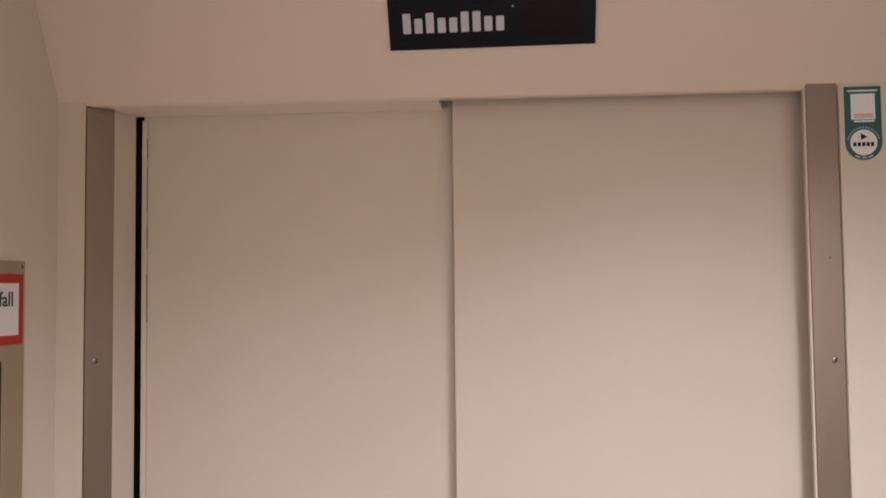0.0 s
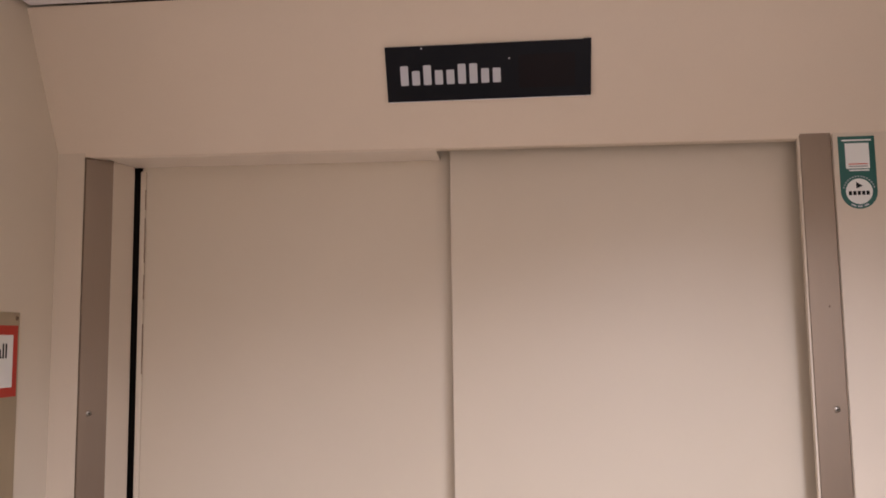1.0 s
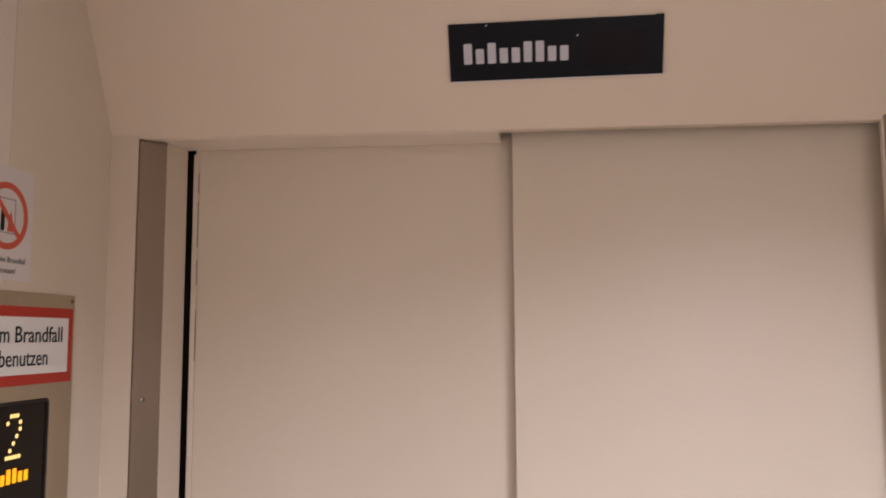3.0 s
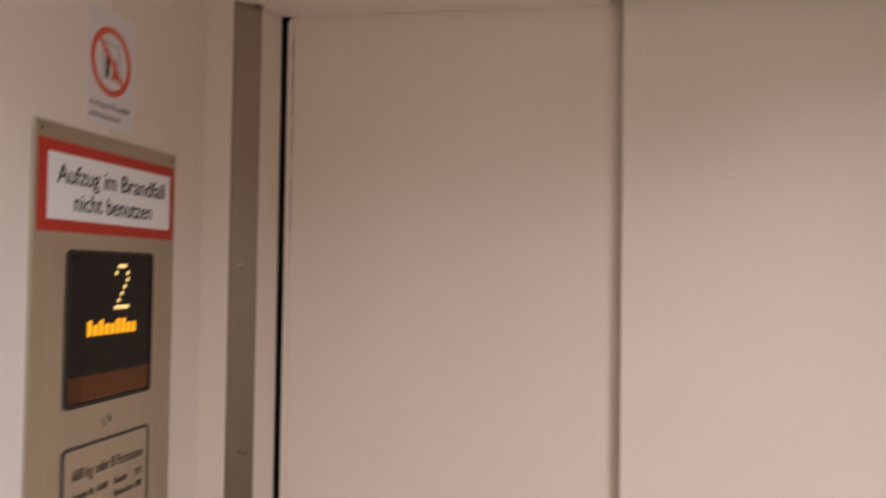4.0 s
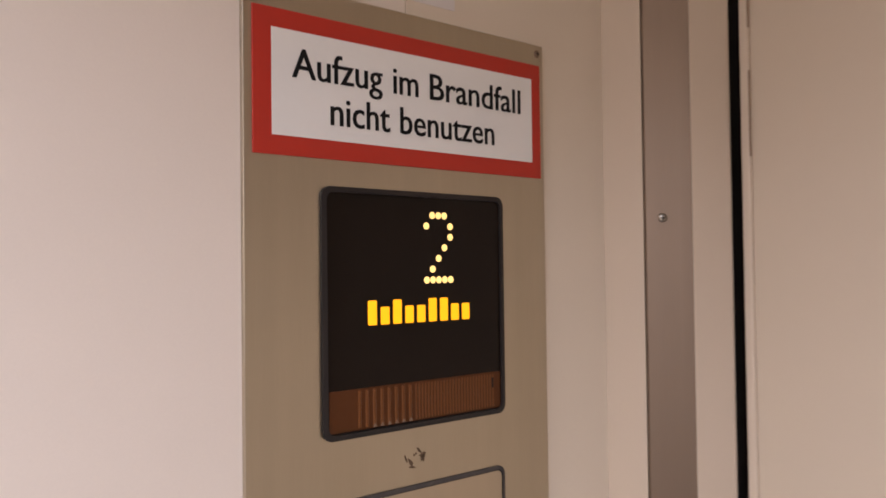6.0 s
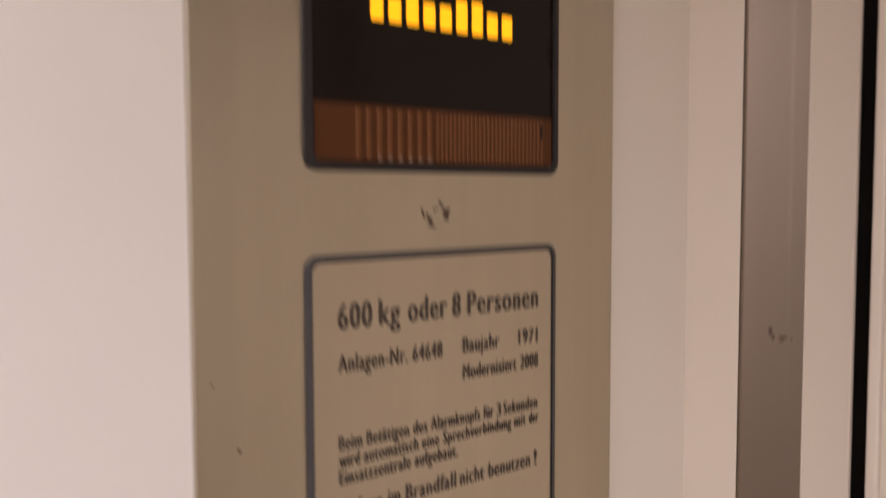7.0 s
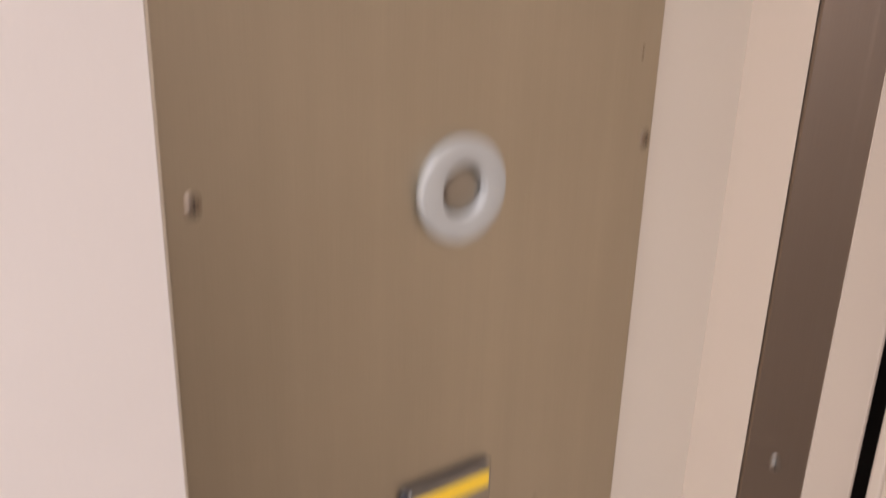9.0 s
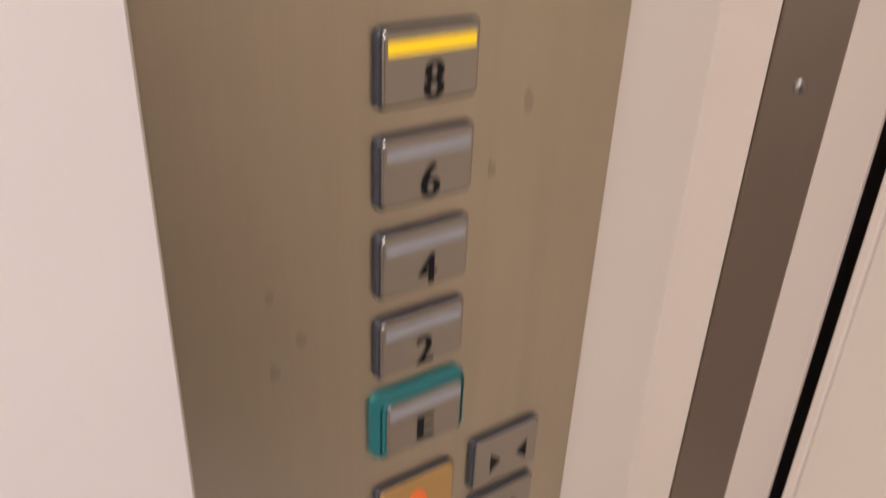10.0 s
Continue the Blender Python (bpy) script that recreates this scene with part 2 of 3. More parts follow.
def lathe(profile, n=40):
    """Turned about w: points (radius, w)."""
    bm = bmesh.new()
    rings = [ring_verts(bm, disc(0, 0, max(r, 0.00002), n), w) for r, w in profile]
    for a, b in zip(rings, rings[1:]):
        bridge(bm, a, b)
    bm.faces.new(list(reversed(rings[0])))
    bm.faces.new(rings[-1])
    for f in bm.faces:
        f.smooth = True
    return bm


def text_data(body, weight, spacing=1.0):
    cu = bpy.data.curves.new("writing", "FONT")
    cu.body, cu.size, cu.extrude, cu.offset, cu.resolution_u = body, 1.0, 0.0, weight, 3
    cu.space_character = spacing
    ob = new("writing", cu)
    bpy.context.view_layer.update()
    me = bpy.data.meshes.new_from_object(ob.evaluated_get(bpy.context.evaluated_depsgraph_get()))
    bpy.data.objects.remove(ob)
    bpy.data.curves.remove(cu)
    return me


CAP_HEIGHT = max(v.co.y for v in text_data("H", 0.0).vertices)


def writing(name, body, u0, u1, v, cap, w, mat, parent, bold=0.0, weight=0.0, spacing=1.0):
    """A line of lettering from u0 to u1 on the baseline v, with capitals of height cap; bold: metres by which the strokes are widened."""
    me = text_data(body, weight, spacing)
    bm = bmesh.new()
    bm.from_mesh(me)
    bpy.data.meshes.remove(me)
    xs = [p.co.x for p in bm.verts]
    sy, sx, x0 = cap / CAP_HEIGHT, (u1 - u0 - bold) / (max(xs) - min(xs)), min(xs)
    for p in bm.verts:
        p.co = Vector((u0 + (p.co.x - x0) * sx, v + p.co.y * sy, w))
    if bold:
        once = bm.verts[:] + bm.edges[:] + bm.faces[:]
        for k in (1, 2):
            more = bmesh.ops.duplicate(bm, geom=once)["geom"]
            for p in more:
                if isinstance(p, bmesh.types.BMVert):
                    p.co += Vector((bold * k / 2, 0, 0.00003 * k))
    out = bpy.data.meshes.new(name)
    bm.to_mesh(out)
    bm.free()
    out.materials.append(mat)
    return part(name, out, mat, parent)


def wordmark(u0, u1, v, xh, asc, w0, w1, mat, parent):
    """Plain upright blocks in place of a maker's lettering."""
    pitch = (u1 - u0) / 9
    for i, tall in enumerate((1, 0, 1, 0, 0, 1, 1, 0, 0)):
        a = u0 + (i + 0.16) * pitch
        part("block", slab(a, a + 0.68 * pitch, v, v + (asc if tall else xh), w0, w1, 0.08 * pitch, n=2), mat, parent)


def screw(m, parent, r=0.0032, mat=None):
    """A countersunk cross-head screw."""
    head = part("screw", lathe([(r * 1.25, 0.0), (r * 1.25, 0.0003), (r, 0.0009), (r * 0.7, 0.0013), (r * 0.3, 0.0014)], 20), mat or M_CHROME, parent, m=m)
    bm = slab(-r * 0.62, r * 0.62, -r * 0.13, r * 0.13, 0.0013, 0.0016)
    slab(-r * 0.13, r * 0.13, -r * 0.62, r * 0.62, 0.0013, 0.00162, bm=bm)
    part("screw_slot", bm, M_INK, head)
    return head


# ---- structure of the car ----
def structure(name, bm, mat, label):
    ob = new(name, mesh_of(name, bm, mat))
    return tagged(ob, label, name.split("_")[0], "", "structure")


structure("floor", box(LEFT - 0.05, RIGHT + 0.05, BACK - 0.05, 1.20, -0.04, 0.0), M_FLOOR, "pale grey floor of a lift car, unseen, pale to bounce light up")
SPLIT = 0.7985                          # side wall split here, so the warmer light towards the door can be painted in
structure("wall_west", box(LEFT - 0.03, LEFT, BACK - 0.03, SPLIT - 0.0004, 0.0, 2.26), M_WALL, "smooth off-white laminate side wall of a lift car")
structure("wall_west_column", box(LEFT - 0.03, LEFT, SPLIT + 0.0002, 1.03, 0.0, 2.26), M_WARMWALL, "cream side wall towards the door, warm light put into its colour")
structure("wall_east", box(RIGHT, RIGHT + 0.03, BACK - 0.03, 1.03, 0.0, 2.26), M_EAST, "smooth brown side wall of a lift car, unseen, dark to cut fill light")
structure("wall_south", box(LEFT, RIGHT, BACK - 0.03, BACK, 0.0, 2.26), M_WALL, "smooth cream laminate rear wall of a lift car")
# plan of the visible faces of the jamb plates: one splayed, one flat
JAMB_W = (Vector((-0.5886, 0.9790)), Vector((-0.5654, 1.0024)))
JAMB_E = (Vector((0.2206, 0.9790)), Vector((0.2542, 0.9790)))
JAMB_TOP = 1.9955
LINTEL, HEAD = 0.981, 1.991           # lower edge of the lintel
REAR_Y, FRONT_Y = 1.0415, 1.0160      # faces of the two door leaves


def fold(name, pts, z0, z1, mat, label):
    """A bent sheet seen in plan, carried from z0 to z1."""
    return structure(name, extruded(pts, "z", z0, z1), mat, label)


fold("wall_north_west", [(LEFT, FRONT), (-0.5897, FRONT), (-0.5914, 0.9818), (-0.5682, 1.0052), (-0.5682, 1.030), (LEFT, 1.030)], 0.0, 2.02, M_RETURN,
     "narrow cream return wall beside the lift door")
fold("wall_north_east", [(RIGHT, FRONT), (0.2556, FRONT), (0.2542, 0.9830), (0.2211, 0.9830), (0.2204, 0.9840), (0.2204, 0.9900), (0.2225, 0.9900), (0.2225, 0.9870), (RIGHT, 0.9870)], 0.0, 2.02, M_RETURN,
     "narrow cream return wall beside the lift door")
def dipped(bm):
    """The lower edge of the lintel hangs a little out of level."""
    for p in bm.verts:
        if p.co.z < HEAD + 0.03:
            p.co.z -= 0.0073 * p.co.x
    return bm


# the lintel leans into the car towards its top
structure("lintel", dipped(extruded([(LINTEL, HEAD + 0.0012), (LINTEL + 0.0015, HEAD), (LINTEL + 0.012, HEAD), (LINTEL + 0.013, HEAD + 0.004), (0.926, 2.1500), (0.9062, 2.1502)], "x", LEFT, RIGHT)), M_HEAD,
          "cream lintel panel leaning inward above the lift door")
# Colour paler than its neighbours, in place of light from below.
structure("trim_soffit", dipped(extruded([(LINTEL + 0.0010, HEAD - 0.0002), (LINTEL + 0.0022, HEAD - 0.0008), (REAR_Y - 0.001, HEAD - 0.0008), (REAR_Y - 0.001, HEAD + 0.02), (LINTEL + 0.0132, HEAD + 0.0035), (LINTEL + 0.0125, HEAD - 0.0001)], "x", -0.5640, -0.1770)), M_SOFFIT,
          "cream soffit strip under the lintel above the rear leaf, brightened in colour")
# Black sheet, the shade of the track space put into its colour.
structure("trim_track_cover", box(LEFT, RIGHT, 1.09, 1.10, HEAD - 0.01, 2.26), M_VOID, "black sheet added above the leaves for the dark track space")
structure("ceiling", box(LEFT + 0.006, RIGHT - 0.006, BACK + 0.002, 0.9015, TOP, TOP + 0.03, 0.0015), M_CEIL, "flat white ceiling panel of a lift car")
# Black sheet painted as the shade in the gap round the ceiling.
structure("ceiling_void", box(LEFT, RIGHT, BACK, 0.94, TOP + 0.034, TOP + 0.05), M_VOID, "black sheet above the ceiling panel, painted shade of its edge gap")


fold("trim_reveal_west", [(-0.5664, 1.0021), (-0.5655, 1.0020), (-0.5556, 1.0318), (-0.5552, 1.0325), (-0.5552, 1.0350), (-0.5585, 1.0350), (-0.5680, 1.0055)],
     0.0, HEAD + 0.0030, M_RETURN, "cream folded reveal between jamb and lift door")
# Unseen roof and side sheets, added to stop outside light at the gaps.
structure("ceiling_roof", box(LEFT - 0.1, RIGHT + 0.1, BACK - 0.03, 1.25, 2.26, 2.28), M_STEEL, "unseen sheet added over the lift car to keep outside light out")
structure("shaft_wall_west", box(LEFT - 0.13, LEFT - 0.10, 1.03, 1.25, 0.0, 2.26), M_VOID, "unseen black side sheet added to keep outside light out")
structure("shaft_wall_east", box(RIGHT + 0.10, RIGHT + 0.13, 1.03, 1.25, 0.0, 2.26), M_VOID, "unseen black side sheet added to keep outside light out")
# Black backing: the darkness of the shaft is put into its colour.
structure("shaft_wall", box(LEFT - 0.1, RIGHT + 0.1, 1.22, 1.25, 0.0, 2.26), M_VOID, "black backing added behind the doors to keep the shaft dark")
structure("landing_door", box(-0.60, 0.30, 1.13, 1.16, 0.0, 2.05, 0.002), M_BLUE, "dark blue painted landing door behind the car door")
structure("door_sill", box(-0.62, 0.30, 1.012, 1.12, 0.0, 0.004, 0.001), M_STEEL, "grooved metal sill under the lift door")


def jamb(plan, label, screws, plain=False):
    """A stainless jamb plate set on the splay, folded along its two long edges."""
    a, b = plan
    u = (b - a).to_3d().normalized()
    v = Vector((0, 0, 1))
    w = u.cross(v)
    m = Matrix((u, v, w)).transposed().to_4x4()
    m.translation = ((a + b) / 2).to_3d() - w * 0.004
    t = thing("door_jamb", m, label, "door jamb", "jambs of the lift door")
    h = (b - a).length / 2
    prof = [(-h, 0.0), (-h, 0.0028), (-h + 0.0012, 0.004), (h - 0.0100, 0.004), (h - 0.0080, 0.00406), (h - 0.0012, 0.00406), (h, 0.0031), (h, 0.0)]
    if plain:
        prof = [(-h, 0.0), (-h, 0.0028), (-h + 0.0012, 0.004), (h - 0.0012, 0.004), (h, 0.0028), (h, 0.0)]
    bm = bmesh.new()
    r0 = [bm.verts.new((p[0], 0.003, p[1])) for p in prof]
    r1 = [bm.verts.new((p[0], JAMB_TOP, p[1])) for p in prof]
    bridge(bm, r0, r1)
    bm.faces.new(r0)
    bm.faces.new(list(reversed(r1)))
    part("plate", bm, M_JAMB, t)
    for du, z in screws:
        screw(Matrix.Translation((du, z, 0.004)), t, 0.0026, M_CAP)
    return t


jl = jamb(JAMB_W, "brushed steel door jamb with small screws and scuffs", ((-0.0044, 1.6990), (-0.0007, 1.1350)))
jr = jamb(JAMB_E, "brushed steel door jamb with a single cross-head screw", ((0.0050, 1.6990),), True)
bm = bmesh.new()
for k, (u, v, a, b) in enumerate(((0.0052, 1.4915, 0.0026, 0.0012), (-0.0012, 1.4945, 0.0012, 0.0034), (0.0002, 1.4915, 0.0010, 0.0018), (0.0094, 1.4905, 0.0008, 0.0007), (0.0046, 1.4895, 0.0012, 0.0008))):
    prism([(u + a * math.cos(t) * random.uniform(0.6, 1.1), v + b * math.sin(t) * random.uniform(0.6, 1.1)) for t in [i * math.pi / 5 for i in range(10)]], 0.0039, 0.0042, bm)
part("scuff", bm, M_SCUFF, jl, "dark scuff marks")
bm = bmesh.new()
edge_u = -0.0160
while edge_u < 0.0010:
    step = random.uniform(0.0025, 0.007)
    slab(edge_u, min(edge_u + step, 0.0020), JAMB_TOP - random.uniform(0.0010, 0.0022), JAMB_TOP + 0.0002, 0.0036, 0.0043, bm=bm)
    edge_u += step
part("rust_edge", bm, M_SCUFF, jl, "ragged rusty top edge")
part("edge_lip", slab(-0.0186, -0.0166, 0.003, JAMB_TOP - 0.005, 0.0, 0.0036, 0.0007, n=2), M_RETURN, jr, "thin cream lip along the edge")
part("scuff", prism([(0.0040 + 0.0010 * math.cos(t) * random.uniform(0.6, 1.1), 1.8070 + 0.0016 * math.sin(t) * random.uniform(0.6, 1.1)) for t in [i * math.pi / 5 for i in range(10)]], 0.0038, 0.0042), M_SCUFF, jr, "small brown rust speck")


def leaf(name, x0, x1, y, label, edge, dip=0.0):
    """A sliding door leaf: a folded sheet with a rounded leading edge."""
    t = thing(name, pose((x0 + x1) / 2, y, 0.006), label, "lift door", "sliding leaves of the lift door")
    w = (x1 - x0) / 2
    prof = [(-w + edge, 0.0)] + [(w - 0.034 + 0.034 * k / 12, dip * (1 - math.cos(math.pi * k / 12)) / 2) for k in range(13)]
    prof += [(w, 0.022), (-w, 0.022), (-w, 0.0045)]
    for k in range(1, 5):
        a = radians(90 * k / 5)
        prof.append((-w + edge * 0.25 * (1 - math.cos(a)), 0.0045 - 0.0045 * math.sin(a)))
    bm = bmesh.new()
    r0 = [bm.verts.new((p[0], p[1], 0.0)) for p in prof]
    r1 = [bm.verts.new((p[0], p[1], HEAD + 0.02)) for p in prof]
    bridge(bm, r0, r1)
    bm.faces.new(r0)
    bm.faces.new(list(reversed(r1)))
    part("sheet", bm, M_DOOR, t)
    return t


rear = leaf("door_leaf", -0.5486, -0.1500, REAR_Y, "cream painted rear door leaf, closed but for a narrow gap", 0.006, 0.004)
part("edge_strip", box(-0.1998, -0.1930, -0.0040, 0.004, 0.0, HEAD - 0.0075, 0.0015), M_RETURN, rear, "worn pale edge strip")
for z0, z1 in ((1.735, 1.795), (1.825, 1.855), (1.870, 1.925), (1.935, 1.960)):
    part("worn_line", box(-0.1932, -0.1927, -0.0042, -0.0020, z0, z1), M_WORN, rear, "brown worn line")
front = leaf("door_leaf", -0.1637, 0.31, FRONT_Y, "cream painted front door leaf overlapping the other", 0.003)
part("edge_fold", box(-0.2367, -0.2335, 0.0015, 0.0215, 0.0, HEAD - 0.012, 0.0008), M_DOOR, front, "folded leading edge")
# Black sheet standing for the shade deep in the door gap.
structure("trim_rubber_seal", box(-0.640, -0.5460, 1.0700, 1.080, 0.0, HEAD), M_VOID, "black sheet added behind the door gap for its darkness")

# ---- indicator over the door ----
IM = plane(-0.1148, 0.9446, 2.0685, "slope")
ind = thing("floor_indicator", IM, "black acrylic floor indicator with pale lettering above the door", "indicator")
part("housing", slab(-0.1112, 0.1112, -0.0298, 0.0298, -0.001, 0.0045, 0.0006, 0.0006), M_BLACK, ind)
part("backplate", slab(-0.1098, 0.1100, -0.0309, 0.0290, -0.001, 0.0016, 0.0004), M_CEIL, ind, "pale backplate edge")
part("window", slab(0.0335, 0.0940, -0.0190, 0.0165, 0.0043, 0.0050, 0.0006), M_WINDOW, ind, "dark red display window, unlit")
wordmark(-0.0975, 0.0160, -0.0120, 0.0155, 0.0212, 0.0043, 0.0048, M_LOGO, ind)
for u, v, r in ((-0.071, 0.0272, 0.0009), (0.0235, 0.0130, 0.0009)):
    part("chip", prism(disc(u, v, r, 8), 0.0043, 0.0049), M_LOGO, ind, "pale chip in the surface")
part("worn_corner", slab(0.103, 0.1113, 0.0293, 0.0306, 0.001, 0.0044), M_BLACK, ind)

# ---- inspection sticker on the return wall ----
SM = plane(0.2795, FRONT, 1.9495, "front") @ Matrix.Scale(0.9735, 4)
stick = thing("inspection_sticker", SM, "dark green inspection sticker with white fields and rounded foot", "sticker")
W, TOPV, R = 0.0195, 0.0415, 0.0195
cv = -0.0205
foot = [(W * math.cos(a), cv + R * math.sin(a)) for a in [math.pi + math.pi * k / 20 for k in range(21)]]
part("film", prism(foot + [(W, TOPV), (-W, TOPV)], 0.0, 0.0004), M_GREEN, stick)
part("white_square", slab(-0.0125, 0.0130, 0.0050, 0.0335, 0.0003, 0.0006), M_WHITE, stick)
part("white_disc", prism(disc(0, cv, 0.0142), 0.0003, 0.0006), M_WHITE, stick)
bm = bmesh.new()
prism([(-0.003, cv + 0.0030), (0.004, cv + 0.0060), (-0.003, cv + 0.0105)], 0.0005, 0.0008, bm)
part("mark", bm, M_INK, stick, "small dark triangle mark")
for k in range(5):
    part("mark", slab(-0.0113 + 0.00465 * k, -0.0113 + 0.00465 * k + 0.0034, cv - 0.0042, cv + 0.0003, 0.0005, 0.0008), M_INK, stick, "dark block mark")
for u0, u1, v in ((-0.0155, 0.0160, 0.0360), (-0.0095, 0.0120, 0.0022)):
    part("lettering_bar", slab(u0, u1, v, v + 0.0017, 0.0003, 0.0006), M_WHITE, stick)
for v, mt in ((0.0095, M_RINGRED), (0.0068, M_GREYINK)):
    part("lettering_bar", slab(-0.0095, 0.0105, v, v + 0.0012, 0.0005, 0.0008), mt, stick)
for k in range(15):
    a = radians(15 + 150 * k / 14)
    part("lettering_dot", prism(disc(0.0168 * math.cos(a), cv + 0.0168 * math.sin(a), 0.0008, 8), 0.0003, 0.0006), M_LOGO, stick)
for k in (-1, 0, 1):
    a = radians(270 + 24 * k)
    c = Vector((0.0168 * math.cos(a), cv + 0.0168 * math.sin(a)))
    d = Vector((-math.sin(a), math.cos(a)))
    e = Vector((math.cos(a), math.sin(a)))
    part("lettering_bar", prism([tuple(c + d * s * 0.0026 + e * q * 0.0008) for s, q in ((-1, -1), (-1, 1), (1, 1), (1, -1))], 0.0003, 0.0006), M_LOGO, stick)

# ---- control panel on the side wall ----
X0 = -0.620
PU, PV = 0.8033, 1.30          # centre of the panel, along y and z
PM = plane(X0, PU, PV, "side")
panel = thing("control_panel", PM, "tall brushed steel lift control panel with buttons and display", "control panel")
C0, C1, CT, CB = 0.6932 - PU, 0.9122 - PU, 1.8125 - PV, 0.80 - PV
part("faceplate", slab(C0, C1, CB, CT, -0.0028, 0.0, 0.0006, 0.0006), M_PANEL, panel)
for u, v in ((0.7005, 1.8065), (0.9065, 1.8065), (0.7020, 1.3090), (0.9080, 1.3090)):
    screw(Matrix.Translation((u - PU, v - PV, -0.0004)), panel, 0.0022 if v > 1.5 else 0.0026, M_JAMB)


def module_frame(u0, u1, v0, v1, mat, rim, w):
    return frame_ring(rrect(u0, u1, v0, v1, 0.006), rrect(u0 + rim, u1 - rim, v0 + rim, v1 - rim, 0.0045), -0.0004, w, 0.0006)


# display
D0, D1, DB, DT = 0.7370 - PU, 0.8712 - PU, 1.5760 - PV, 1.7102 - PV
screen = part("display", slab(D0 + 0.002, D1 - 0.002, DB + 0.002, DT - 0.002, -0.0004, 0.0006, 0.004), M_GLASS, panel, "dark tinted display with amber characters")
part("bezel", module_frame(D0, D1, DB, DT, M_BEZEL, 0.0030, 0.0022), M_BEZEL, screen, "dark grey bezel")
G0, G1, GB, GT = D0 + 0.0042, D1 - 0.0040, DB + 0.0040, 1.6020 - PV
part("grille", slab(G0, G1, GB, GT, 0.0004, 0.0009), M_GRILLE, screen, "brown speaker grille behind tint")
rib_places = [(0.0235 + 0.0050 * k, 0.0011, 0.0015) for k in range(8)] + [(0.0630 + 0.00235 * k, 0.0007, 0.0011) for k in range(27)]
for off, half, top in rib_places:
    u = D0 + off
    rib = part("rib", slab(u - half, u + half, GB + 0.0008, GT - 0.0012, 0.0008, top, half * 0.6, half * 0.5, n=3), M_RIB, screen)
    # Glints at the feet of the wide ribs, modelled as pale wedges.
    if half > 0.001 and off > 0.03:
        part("rib_glint", prism([(u - 0.0010, GB + 0.0004), (u + 0.0010, GB + 0.0006), (u + 0.0004, GB + 0.0016), (u - 0.0005, GB + 0.0024)], 0.0008, 0.0019), M_RIBGLINT, rib, "pale glint painted at the foot of the rib")
part("slot", slab(0.8600 - PU, 0.8612 - PU, 1.5925 - PV, 1.5985 - PV, 0.0008, 0.0012), M_INK, screen)
wordmark(0.7655 - PU, 0.8435 - PU, 1.6355 - PV, 0.0098, 0.0135, 0.0005, 0.0009, M_AMBER, screen)
digit = ("01110", "10001", "00001", "00010", "00100", "01000", "11111")
for r, row in enumerate(digit):
    for c, on in enumerate(row):
        if on == "1":
            cu, cvv = 0.8090 + 0.0046 * c - PU, 1.6970 - 0.00625 * r - PV
            part("led", prism(disc(cu, cvv, 0.0021, 10), 0.0005, 0.0009), M_LED, screen)

# rating plate
P0, P1, PB, PT = 0.7366 - PU, 0.8706 - PU, 1.4080 - PV, 1.5438 - PV
plate = part("rating_plate", slab(P0 + 0.002, P1 - 0.002, PB + 0.002, PT - 0.002, -0.0004, 0.0008, 0.004), M_PLATE, panel, "steel rating plate with dark etched lettering")
part("bezel", module_frame(P0, P1, PB, PT, M_DARKPL, 0.0022, 0.0016), M_DARKPL, plate, "dark grey bezel")
part("gap_line", frame_ring(rrect(P0 + 0.0021, P1 - 0.0021, PB + 0.0021, PT - 0.0021, 0.0046), rrect(P0 + 0.0028, P1 - 0.0028, PB + 0.0028, PT - 0.0028, 0.0040), 0.0004, 0.0011), M_INK, plate)
Y = lambda y: y - PU
Z = lambda z: z - PV
for base, cap, wt, words in (
        (1.5147, 0.0100, 0.00075, (("600", 0.7503, 0.7664), ("kg", 0.7696, 0.7801), ("oder", 0.7838, 0.8046), ("8", 0.8073, 0.8122), ("Personen", 0.8159, 0.8589),)),
        (1.4979, 0.0067, 0.00046, (("Anlagen-Nr.", 0.7503, 0.7836), ("64648", 0.7862, 0.8020),)),
        (1.4983, 0.0066, 0.00046, (("Baujahr", 0.8132, 0.8346),)),
        (1.4982, 0.0066, 0.00046, (("1971", 0.8465, 0.8587),)),
        (1.4866, 0.0064, 0.00046, (("Modernisiert", 0.8132, 0.8452), ("2008", 0.8474, 0.8591),)),
        (1.4671, 0.0056, 0.00040, (("Beim", 0.7502, 0.7611), ("Bet\u00e4tigen", 0.7632, 0.7841), ("des", 0.7862, 0.7937), ("Alarmknopfs", 0.7954, 0.8231), ("f\u00fcr", 0.8249, 0.8311), ("3", 0.8328, 0.8357), ("Sekunden", 0.8370, 0.8586),)),
        (1.4602, 0.0054, 0.00040, (("wird", 0.7503, 0.7599), ("automatisch", 0.7618, 0.7889), ("eine", 0.7907, 0.7999), ("Sprechverbindung", 0.8021, 0.8420), ("mit", 0.8438, 0.8511), ("der", 0.8532, 0.8594),)),
        (1.4532, 0.0056, 0.00040, (("Einsatzzentrale", 0.7504, 0.7849), ("aufgebaut.", 0.7869, 0.8103),)),
        (1.4398, 0.0068, 0.00048, (("Aufzug", 0.7503, 0.7705), ("im", 0.7733, 0.7795), ("Brandfall", 0.7823, 0.8093), ("nicht", 0.8114, 0.8254), ("benutzen", 0.8281, 0.8540), ("!", 0.8566, 0.8585),))):
    for body, a, b in words:
        writing("lettering", body, Y(a), Y(b), Z(base), cap, 0.0010, M_ETCH, plate, wt, 0.0, 1.14)

# adhesive residue between display and plate, specks on the plate
bm = bmesh.new()
